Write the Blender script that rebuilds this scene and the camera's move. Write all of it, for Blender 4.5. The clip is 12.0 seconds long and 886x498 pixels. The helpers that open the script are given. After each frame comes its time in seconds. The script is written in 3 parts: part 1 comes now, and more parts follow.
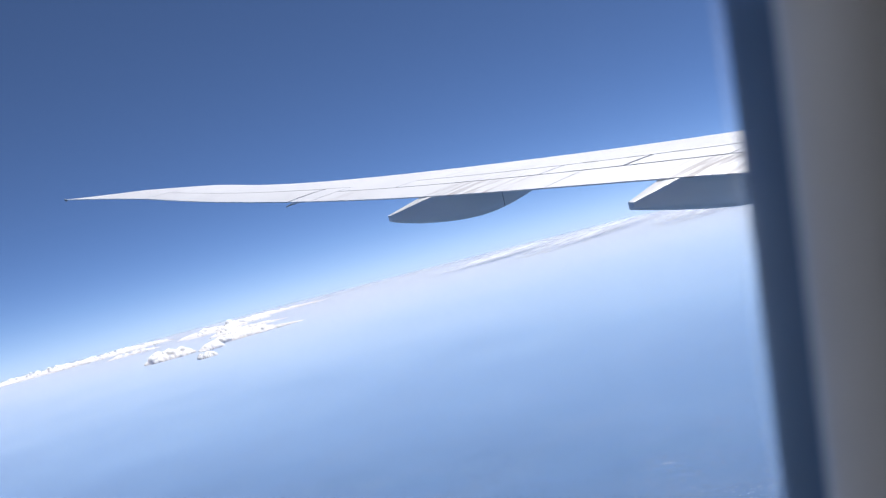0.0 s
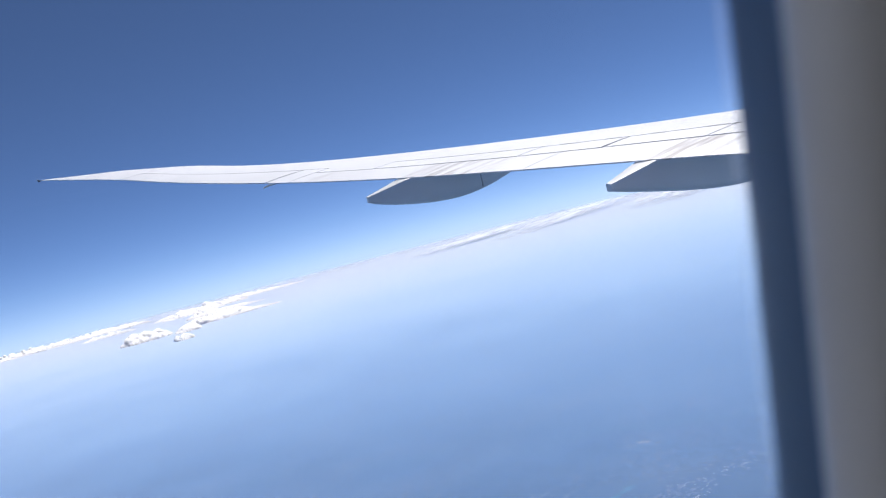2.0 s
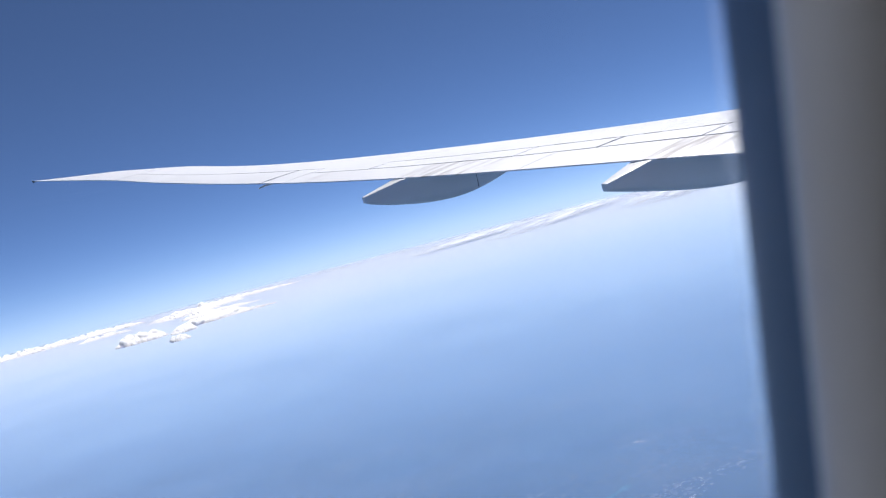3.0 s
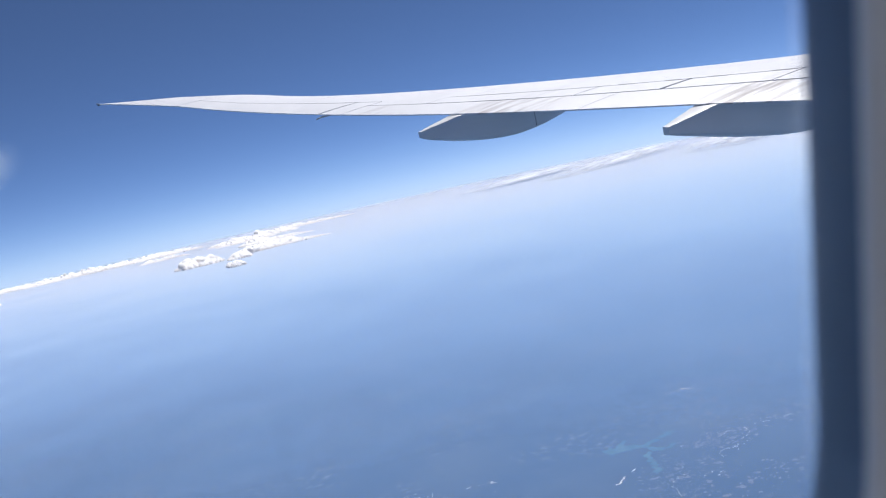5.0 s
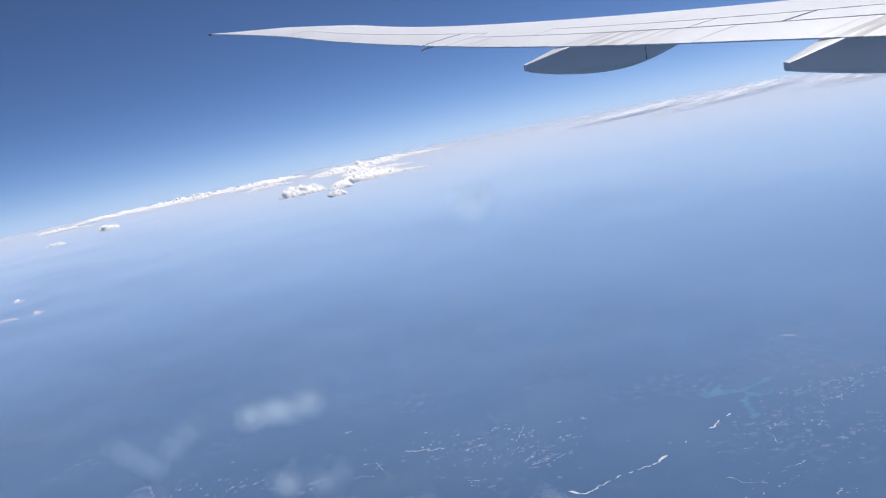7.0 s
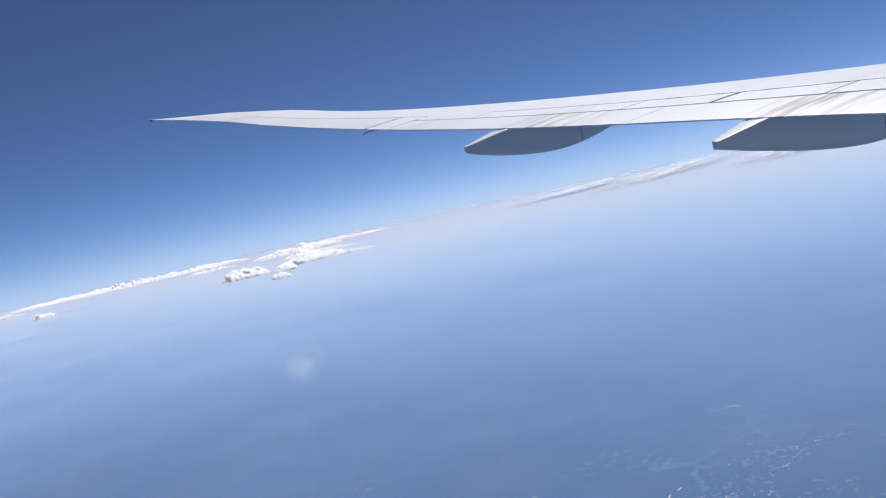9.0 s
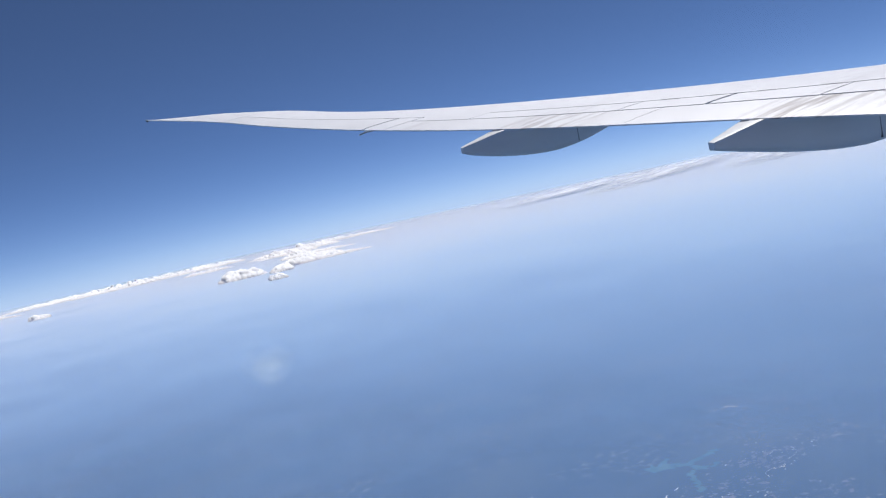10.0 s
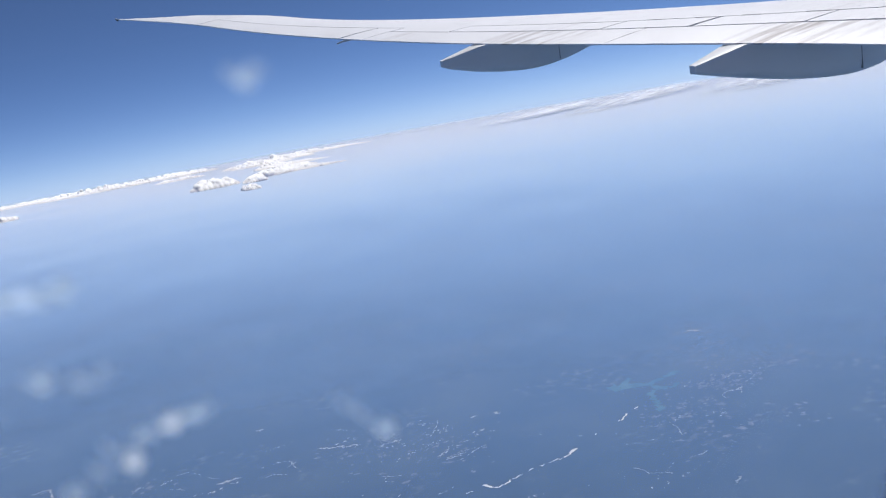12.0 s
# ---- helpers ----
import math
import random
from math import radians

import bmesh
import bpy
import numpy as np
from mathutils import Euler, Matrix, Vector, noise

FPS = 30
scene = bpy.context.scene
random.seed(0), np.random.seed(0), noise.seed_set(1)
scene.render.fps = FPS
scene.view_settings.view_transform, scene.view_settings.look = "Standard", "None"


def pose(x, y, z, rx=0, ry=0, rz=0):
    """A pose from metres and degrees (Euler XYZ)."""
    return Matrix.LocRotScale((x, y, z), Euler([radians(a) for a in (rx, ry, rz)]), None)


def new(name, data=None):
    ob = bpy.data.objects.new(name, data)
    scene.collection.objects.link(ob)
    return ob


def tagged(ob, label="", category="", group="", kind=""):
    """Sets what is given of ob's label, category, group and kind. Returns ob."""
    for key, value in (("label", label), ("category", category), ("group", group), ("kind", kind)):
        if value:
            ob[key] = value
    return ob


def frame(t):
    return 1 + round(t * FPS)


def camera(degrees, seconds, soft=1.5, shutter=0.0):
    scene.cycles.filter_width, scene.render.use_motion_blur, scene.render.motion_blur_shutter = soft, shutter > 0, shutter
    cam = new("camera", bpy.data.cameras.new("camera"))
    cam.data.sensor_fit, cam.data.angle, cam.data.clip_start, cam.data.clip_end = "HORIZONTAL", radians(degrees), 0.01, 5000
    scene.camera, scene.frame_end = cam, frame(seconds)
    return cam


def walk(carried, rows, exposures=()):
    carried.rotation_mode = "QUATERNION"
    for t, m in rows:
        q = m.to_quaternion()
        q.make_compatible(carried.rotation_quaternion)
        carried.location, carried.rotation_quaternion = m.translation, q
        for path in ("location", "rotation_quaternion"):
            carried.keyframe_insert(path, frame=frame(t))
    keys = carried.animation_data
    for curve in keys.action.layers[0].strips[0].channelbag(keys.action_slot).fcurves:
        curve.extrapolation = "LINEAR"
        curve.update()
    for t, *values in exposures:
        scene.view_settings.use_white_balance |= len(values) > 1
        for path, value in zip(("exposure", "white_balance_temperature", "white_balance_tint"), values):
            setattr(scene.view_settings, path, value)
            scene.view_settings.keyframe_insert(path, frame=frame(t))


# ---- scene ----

# ================= camera and its path =================
cam = camera(56.6, 12.0, soft=1.15)
cam.data.dof.use_dof = True
cam.data.dof.focus_distance = 24.0
cam.data.dof.aperture_fstop = 8.5

PATH = [
    (0.0, 0.0000, 0.0267, 0.0050, 88.39, 14.20, 65.65),
    (0.5, 0.0000, 0.0174, 0.0050, 87.85, 14.32, 65.10),
    (1.0, 0.0000, 0.0199, 0.0060, 87.29, 14.21, 64.67),
    (1.5, 0.0000, 0.0207, 0.0060, 86.91, 14.13, 64.36),
    (2.0, 0.0000, 0.0197, 0.0060, 86.72, 14.13, 64.08),
    (2.5, 0.0000, 0.0187, 0.0060, 86.71, 14.24, 63.80),
    (4.3, 0.0000, 0.0245, 0.0070, 85.95, 13.83, 64.47),
    (4.5, 0.0000, 0.0215, 0.0070, 85.47, 13.46, 65.05),
    (5.0, 0.0000, 0.0205, 0.0050, 83.20, 12.09, 67.76),
    (5.2, 0.0000, 0.0072, -0.0130, 81.78, 11.24, 69.45),
    (5.5, 0.0007, -0.0322, 0.0000, 79.74, 11.04, 71.94),
    (6.0, -0.0040, -0.0598, -0.0237, 77.97, 10.91, 75.02),
    (6.5, -0.0010, -0.0583, -0.0080, 78.29, 11.03, 75.94),
    (7.0, -0.0010, -0.0345, 0.0346, 80.04, 11.33, 74.86),
    (7.5, -0.0030, -0.0306, 0.0483, 82.07, 11.76, 73.30),
    (9.5, -0.0030, -0.0073, 0.0414, 84.89, 12.18, 70.74),
    (10.0, -0.0030, -0.0068, 0.0415, 84.76, 12.14, 70.63),
    (10.5, -0.0030, -0.0077, 0.0390, 84.28, 11.97, 70.38),
    (11.0, -0.0030, -0.0080, 0.0360, 83.42, 11.53, 69.95),
    (11.5, -0.0020, -0.0090, 0.0246, 81.49, 10.85, 69.61),
    (12.0, 0.0000, -0.0145, 0.0098, 78.71, 9.82, 69.11),
]
walk(cam, [(t, pose(x, y, z, rx, ry, rz)) for t, x, y, z, rx, ry, rz in PATH],
     exposures=[(t, e, 6330, 12) for t, e in ((0.0, 0.15), (2.5, 0.18), (4.5, 0.16), (5.0, 0.08), (5.5, -0.05), (6.0, -0.03), (6.5, -0.05),
                                              (7.0, -0.09), (7.5, -0.11), (9.5, -0.09), (11.0, -0.08), (12.0, -0.09))])

# ================= world, sun =================
SUN_EL, SUN_AZ = radians(60), radians(45)     # height, and turn from ahead (+y) towards the left wing
world = bpy.data.worlds.new("sky")
scene.world = world
world.use_nodes = True
wn = world.node_tree
sky = wn.nodes.new("ShaderNodeTexSky")
sky.sky_type = "NISHITA"
sky.sun_disc = False
sky.sun_elevation, sky.sun_rotation = SUN_EL, -SUN_AZ
sky.altitude, sky.air_density, sky.dust_density, sky.ozone_density = 7500, 0.70, 1.1, 5.0
dip = wn.nodes.new("ShaderNodeVectorMath")      # from this height the horizon lies below level
dip.operation = "ADD"
dip.inputs[1].default_value = (0, 0, 0.040)
wn.links.new(wn.nodes.new("ShaderNodeTexCoord").outputs["Generated"], dip.inputs[0])
wn.links.new(dip.outputs[0], sky.inputs[0])
up = wn.nodes.new("ShaderNodeSeparateXYZ")
wn.links.new(wn.nodes["Texture Coordinate"].outputs["Generated"], up.inputs[0])


def sky_math(op, a, b):
    n = wn.nodes.new("ShaderNodeMath")
    n.operation = op
    for socket, v in zip(n.inputs, (a, b)):
        if isinstance(v, bpy.types.NodeSocket):
            wn.links.new(v, socket)
        else:
            socket.default_value = v
    return n.outputs[0]


over = sky_math("MAXIMUM", sky_math("ADD", up.outputs[2], 0.045), 0.0)      # pale air, thinning upward from the horizon all round
pale = sky_math("MULTIPLY", sky_math("POWER", 2.718, sky_math("MULTIPLY", over, -1 / 0.027)), 0.85)
air = wn.nodes.new("ShaderNodeMix")
air.data_type = "RGBA"
air.inputs[7].default_value = (5.3, 6.7, 9.0, 1)
wn.links.new(pale, air.inputs[0])
wn.links.new(sky.outputs[0], air.inputs[6])
wn.links.new(air.outputs[2], wn.nodes["Background"].inputs[0])
wn.nodes["Background"].inputs[1].default_value = 0.105
sun = new("sun", bpy.data.lights.new("sun", "SUN"))
sun.data.energy, sun.data.angle, sun.data.color = 4.4, radians(0.5), (1.0, 0.975, 0.94)
to_sun = Vector((-math.sin(SUN_AZ) * math.cos(SUN_EL), math.cos(SUN_AZ) * math.cos(SUN_EL), math.sin(SUN_EL)))
sun.matrix_world = Matrix.Translation(to_sun * 60) @ to_sun.to_track_quat("Z", "Y").to_matrix().to_4x4()


# ================= materials =================
def mat(name, rough=0.5, metal=0.0):
    m = bpy.data.materials.new(name)
    m.use_nodes = True
    b = m.node_tree.nodes["Principled BSDF"]
    b.inputs["Roughness"].default_value = rough
    b.inputs["Metallic"].default_value = metal
    return m, m.node_tree, b


def node(nt, kind, **values):
    n = nt.nodes.new(kind)
    for key, v in values.items():
        if key == "op":
            n.operation = v
        else:
            n.inputs[key.replace("_", " ")].default_value = v
    return n


def coords(nt, scale=(1, 1, 1)):
    tc = nt.nodes.new("ShaderNodeTexCoord")
    mp = nt.nodes.new("ShaderNodeMapping")
    mp.inputs["Scale"].default_value = scale
    nt.links.new(tc.outputs["Object"], mp.inputs["Vector"])
    return mp.outputs[0]


def noise_fac(nt, vec, scale, detail=4, lo=0.35, hi=0.65):
    n = node(nt, "ShaderNodeTexNoise", Scale=scale, Detail=detail)
    r = nt.nodes.new("ShaderNodeMapRange")
    r.inputs[1].default_value, r.inputs[2].default_value = lo, hi
    nt.links.new(vec, n.inputs["Vector"])
    nt.links.new(n.outputs["Fac"], r.inputs[0])
    return r.outputs[0]


def mix(nt, fac, a, b):
    n = nt.nodes.new("ShaderNodeMix")
    n.data_type = "RGBA"
    for socket, v in ((n.inputs[0], fac), (n.inputs[6], a), (n.inputs[7], b)):
        if isinstance(v, bpy.types.NodeSocket):
            nt.links.new(v, socket)
        else:
            socket.default_value = (*v, 1) if isinstance(v, tuple) else v
    return n.outputs[2]


def math_node(nt, op, a, b=0.0):
    n = nt.nodes.new("ShaderNodeMath")
    n.operation = op
    for socket, v in ((n.inputs[0], a), (n.inputs[1], b)):
        if isinstance(v, bpy.types.NodeSocket):
            nt.links.new(v, socket)
        else:
            socket.default_value = v
    return n.outputs[0]


def bump(nt, b, height, strength=0.2, distance=0.01):
    n = node(nt, "ShaderNodeBump", Strength=strength, Distance=distance)
    nt.links.new(height, n.inputs["Height"])
    nt.links.new(n.outputs[0], b.inputs["Normal"])


def painted(name, base, dirt, rough=0.38, amount=0.5, lo=0.5, hi=0.8, spots=()):
    """Aircraft paint: faint mottling, and grime drawn out along the airflow."""
    m, nt, b = mat(name, rough)
    broad = noise_fac(nt, coords(nt), 0.7, 3, 0.3, 0.7)
    col = mix(nt, broad, base, tuple(c * 0.93 for c in base))
    lines = noise_fac(nt, coords(nt, (4.0, 0.35, 4.0)), 1.6, 6, lo, hi)
    patch = noise_fac(nt, coords(nt, (0.35, 0.25, 0.3)), 1.3, 2, 0.40, 0.62)
    fac = math_node(nt, "MULTIPLY", math_node(nt, "MULTIPLY", lines, patch), amount)
    if spots:
        sep = nt.nodes.new("ShaderNodeSeparateXYZ")
        nt.links.new(nt.nodes.new("ShaderNodeTexCoord").outputs["Object"], sep.inputs[0])
        smear = noise_fac(nt, coords(nt, (5.5, 0.35, 3.0)), 1.4, 5, 0.43, 0.70)
        for at, half, strength in spots:      # leaked grease behind the hinges
            off = math_node(nt, "ABSOLUTE", math_node(nt, "ADD", sep.outputs[0], at))
            near = math_node(nt, "MAXIMUM", math_node(nt, "SUBTRACT", 1.0, math_node(nt, "MULTIPLY", off, 1 / half)), 0.0)
            fac = math_node(nt, "ADD", fac, math_node(nt, "MULTIPLY", math_node(nt, "MULTIPLY", near, smear), strength))
        fac = math_node(nt, "MINIMUM", fac, 0.9)
    nt.links.new(mix(nt, fac, col, dirt), b.inputs["Base Color"])
    fine = noise_fac(nt, coords(nt), 30, 3)
    bump(nt, b, fine, 0.05, 0.002)
    return m


M_SKIN = painted("wing_paint", (0.89, 0.895, 0.915), (0.40, 0.36, 0.36), amount=0.35, spots=((10.9, 1.3, 0.25), (15.2, 1.2, 0.25)))
M_FLAP = painted("flap_paint", (0.88, 0.885, 0.90), (0.33, 0.29, 0.28), amount=0.3, lo=0.46, hi=0.72, spots=((10.3, 1.0, 1.5), (14.9, 1.3, 1.2)))
M_FAIRING = painted("fairing_paint", (0.75, 0.755, 0.755), (0.50, 0.51, 0.52), amount=0.5)
M_SEAL, nt, b = mat("seam_sealant", 0.8)
nt.links.new(mix(nt, noise_fac(nt, coords(nt), 3), (0.23, 0.22, 0.22), (0.14, 0.135, 0.14)), b.inputs["Base Color"])
M_DARK, nt, b = mat("dark_metal", 0.45, 0.6)
nt.links.new(mix(nt, noise_fac(nt, coords(nt), 9), (0.07, 0.075, 0.085), (0.13, 0.13, 0.14)), b.inputs["Base Color"])
M_LENS, nt, b = mat("lamp_glass", 0.08)
b.inputs["Base Color"].default_value = (0.75, 0.78, 0.8, 1)
b.inputs["Transmission Weight"].default_value = 0.6


def plastic(name, a, c, rough=0.55, grain=0.15):
    m, nt, b = mat(name, rough)
    nt.links.new(mix(nt, noise_fac(nt, coords(nt), 14, 5), a, c), b.inputs["Base Color"])
    bump(nt, b, noise_fac(nt, coords(nt), 900, 2), grain, 0.0004)
    return m


M_LINING = plastic("cabin_lining", (0.56, 0.57, 0.59), (0.51, 0.52, 0.54))
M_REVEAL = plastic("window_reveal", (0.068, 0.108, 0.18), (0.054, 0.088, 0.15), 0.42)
M_CARPET = plastic("cabin_carpet", (0.06, 0.07, 0.10), (0.04, 0.045, 0.07), 0.95, 0.6)

# window pane: clear, with a faint gloss
M_PANE, nt, b = mat("window_acrylic")
nt.nodes.remove(b)
tr, gl, mx = (nt.nodes.new("ShaderNode" + k) for k in ("BsdfTransparent", "BsdfGlossy", "MixShader"))
mx.inputs[0].default_value = 0.012
gl.inputs["Roughness"].default_value = 0.02
nt.links.new(tr.outputs[0], mx.inputs[1])
nt.links.new(gl.outputs[0], mx.inputs[2])
nt.links.new(mx.outputs[0], nt.nodes["Material Output"].inputs[0])


def veil(name, colour, density, scale=300.0, rim=False, through_light=0.85):
    """A thin see-through film: dried water, vapour or a painted reflection."""
    m, nt, b = mat(name)
    nt.nodes.remove(b)
    tr, df, tl, ad, mx = (nt.nodes.new("ShaderNode" + k) for k in
                          ("BsdfTransparent", "BsdfDiffuse", "BsdfTranslucent", "MixShader", "MixShader"))
    df.inputs[0].default_value = tl.inputs[0].default_value = (*colour, 1)
    ad.inputs[0].default_value = through_light
    nt.links.new(df.outputs[0], ad.inputs[1])
    nt.links.new(tl.outputs[0], ad.inputs[2])
    fac = math_node(nt, "MULTIPLY", noise_fac(nt, coords(nt), scale, 3, 0.25, 0.7), density)
    if rim:
        ball = nt.nodes.new("ShaderNodeTexGradient")
        ball.gradient_type = "SPHERICAL"
        nt.links.new(coords(nt, (1, 1, 0)), ball.inputs[0])
        fac = math_node(nt, "MULTIPLY", fac, math_node(nt, "POWER", ball.outputs["Fac"], 0.8))
    nt.links.new(fac, mx.inputs[0])
    nt.links.new(tr.outputs[0], mx.inputs[1])
    nt.links.new(ad.outputs[0], mx.inputs[2])
    nt.links.new(mx.outputs[0], nt.nodes["Material Output"].inputs[0])
    return m


M_STAIN = veil("dried_water", (0.80, 0.92, 1.0), 0.85)
M_FAINT = veil("thin_water_film", (0.80, 0.91, 1.0), 0.42)
# water drops made denser and whiter, their sun glint put into the colour
M_DROP = veil("glinting_drop", (0.90, 0.96, 1.0), 2.4)
# reddish reflection, painted as a film on the pane
M_REFLECTION = veil("red_reflection", (1.0, 0.74, 0.71), 0.18, 30)
M_SEALRING = veil("pane_edge_seal", (0.8, 0.85, 0.9), 0.16, 20)

# the air over the land: light lost and scattered grows with the slant way through it
EARTH, HEIGHT = 91700.0, 105.6


# haze of distance, painted into a sheet's colour by radius from its centre
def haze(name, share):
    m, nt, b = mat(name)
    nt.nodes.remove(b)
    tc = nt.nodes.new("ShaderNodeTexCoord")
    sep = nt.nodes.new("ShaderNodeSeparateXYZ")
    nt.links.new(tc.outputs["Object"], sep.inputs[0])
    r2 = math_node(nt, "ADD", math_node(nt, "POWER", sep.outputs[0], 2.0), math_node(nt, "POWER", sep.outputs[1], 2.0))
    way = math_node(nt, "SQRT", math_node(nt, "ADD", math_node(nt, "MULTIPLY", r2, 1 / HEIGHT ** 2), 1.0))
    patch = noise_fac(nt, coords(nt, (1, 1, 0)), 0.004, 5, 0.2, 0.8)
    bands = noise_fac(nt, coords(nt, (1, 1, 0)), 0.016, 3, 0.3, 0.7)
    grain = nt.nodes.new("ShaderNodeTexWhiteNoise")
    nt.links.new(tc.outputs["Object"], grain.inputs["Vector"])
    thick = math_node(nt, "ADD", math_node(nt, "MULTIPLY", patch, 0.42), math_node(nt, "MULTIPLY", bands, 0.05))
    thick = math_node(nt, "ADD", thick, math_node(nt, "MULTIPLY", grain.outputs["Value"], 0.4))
    sunward = math_node(nt, "MAXIMUM", math_node(nt, "MINIMUM", math_node(nt, "MULTIPLY", sep.outputs[1], 0.0012), 0.25), -0.25)     # denser ahead, for the brighter scatter on the sun's side
    thick = math_node(nt, "ADD", thick, math_node(nt, "ADD", sunward, 0.54))
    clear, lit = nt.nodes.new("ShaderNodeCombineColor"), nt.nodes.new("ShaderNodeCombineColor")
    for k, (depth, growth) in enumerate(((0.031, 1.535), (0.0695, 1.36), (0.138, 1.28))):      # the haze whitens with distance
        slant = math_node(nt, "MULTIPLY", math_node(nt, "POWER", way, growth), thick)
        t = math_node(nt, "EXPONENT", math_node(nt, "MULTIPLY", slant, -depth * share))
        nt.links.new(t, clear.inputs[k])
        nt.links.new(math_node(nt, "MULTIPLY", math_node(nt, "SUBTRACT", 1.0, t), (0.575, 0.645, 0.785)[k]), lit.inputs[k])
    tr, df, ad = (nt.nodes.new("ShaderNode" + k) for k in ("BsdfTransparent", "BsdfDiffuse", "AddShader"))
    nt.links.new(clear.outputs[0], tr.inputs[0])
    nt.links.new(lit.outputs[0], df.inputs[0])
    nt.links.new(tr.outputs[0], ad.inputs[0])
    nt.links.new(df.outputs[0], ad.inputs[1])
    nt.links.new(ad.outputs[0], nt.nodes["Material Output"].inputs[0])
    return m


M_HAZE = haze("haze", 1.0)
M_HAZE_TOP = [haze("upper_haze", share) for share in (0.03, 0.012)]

# land: dark woods, paler fields and clearings in swarms
M_LAND, nt, b = mat("land", 0.95)
woods = noise_fac(nt, coords(nt, (1, 1, 0)), 0.02, 8, 0.3, 0.7)
col = mix(nt, woods, (0.010, 0.024, 0.030), (0.046, 0.062, 0.058))
# uneven dark bands: shade of hills, put into the land's colour
hill_shade = noise_fac(nt, coords(nt, (1.0, 0.45, 0.0)), 0.03, 6, 0.35, 0.65)
col = mix(nt, math_node(nt, "MULTIPLY", hill_shade, 0.75), col, (0.012, 0.022, 0.026))
swarm = noise_fac(nt, coords(nt, (1, 1, 0)), 0.035, 5, 0.50, 0.66)
grain = noise_fac(nt, coords(nt, (1.0, 0.7, 0.0)), 0.38, 6, 0.52, 0.70)
fields = math_node(nt, "MULTIPLY", math_node(nt, "MULTIPLY", grain, swarm), 0.40)
nt.links.new(mix(nt, fields, col, (0.20, 0.205, 0.215)), b.inputs["Base Color"])
M_LAKE, nt, b = mat("lake_water", 0.25)
nt.links.new(mix(nt, noise_fac(nt, coords(nt), 0.2), (0.055, 0.12, 0.14), (0.08, 0.16, 0.18)), b.inputs["Base Color"])
M_BRIGHT, nt, b = mat("bare_ground", 0.9)
nt.links.new(mix(nt, noise_fac(nt, coords(nt), 0.9, 4), (0.16, 0.18, 0.19), (0.42, 0.45, 0.48)), b.inputs["Base Color"])
M_FIELD, nt, b = mat("village_fields", 0.9)
nt.links.new(mix(nt, noise_fac(nt, coords(nt), 0.6, 4), (0.062, 0.070, 0.082), (0.135, 0.138, 0.150)), b.inputs["Base Color"])
# pale colour that stands for the sun's glint on the river
M_GLINT, nt, b = mat("sun_glint", 0.6)
nt.links.new(mix(nt, noise_fac(nt, coords(nt), 0.9, 4), (0.55, 0.63, 0.74), (0.80, 0.86, 0.93)), b.inputs["Base Color"])
M_CLOUD, nt, b = mat("cloud", 1.0)
b.inputs["Base Color"].default_value = (0.98, 0.98, 0.985, 1)
b.inputs["Specular IOR Level"].default_value = 0.0
bump(nt, b, noise_fac(nt, coords(nt), 0.10, 6, 0.2, 0.8), 0.15, 1.5)
lift, even = nt.nodes.new("ShaderNodeVectorMath"), nt.nodes.new("ShaderNodeVectorMath")     # many scatterings: sides take light as tops do
lift.operation, even.operation = "ADD", "NORMALIZE"
lift.inputs[1].default_value = (-0.6, 0.7, 2.2)
nt.links.new(nt.nodes.new("ShaderNodeNewGeometry").outputs["Normal"], lift.inputs[0])
nt.links.new(lift.outputs[0], even.inputs[0])
nt.links.new(even.outputs[0], b.inputs["Normal"].links[0].from_node.inputs["Normal"])
b.inputs["Subsurface Weight"].default_value = 0.9
b.inputs["Subsurface Radius"].default_value = (1, 1, 1)
b.inputs["Subsurface Scale"].default_value = 17.0
glow, both = nt.nodes.new("ShaderNodeBsdfTranslucent"), nt.nodes.new("ShaderNodeMixShader")
glow.inputs[0].default_value = (0.95, 0.95, 0.97, 1)
both.inputs[0].default_value = 0.15
nt.links.new(b.outputs[0], both.inputs[1])
nt.links.new(glow.outputs[0], both.inputs[2])
nt.links.new(both.outputs[0], nt.nodes["Material Output"].inputs[0])
M_THIN = veil("thin_cloud", (0.90, 0.94, 1.0), 1.05, 3.0, rim=True, through_light=0.12)


# ================= building helpers =================
def put_mesh(name, bm, material, parent=None, smooth=True):
    me = bpy.data.meshes.new(name)
    bmesh.ops.recalc_face_normals(bm, faces=bm.faces)
    bm.to_mesh(me)
    bm.free()
    me.materials.append(material)
    if smooth:
        me.polygons.foreach_set("use_smooth", [True] * len(me.polygons))
        me.set_sharp_from_angle(angle=radians(35))
    ob = new(name, me)
    ob.parent = parent
    return ob


def part(name, bm, material, parent, label="", smooth=True):
    ob = put_mesh(name, bm, material, parent, smooth)
    return tagged(ob, label) if label else ob


def loft(bm, rings, closed=True, cap=True):
    """Faces between rings of points; each ring closed on itself or left open."""
    made = [[bm.verts.new(p) for p in ring] for ring in rings]
    n = len(made[0])
    for r0, r1 in zip(made, made[1:]):
        for i in range(n if closed else n - 1):
            j = (i + 1) % n
            bm.faces.new((r0[i], r0[j], r1[j], r1[i]))
    if cap:
        for ring in (made[0], made[-1]):
            bm.faces.new(ring)
    return made


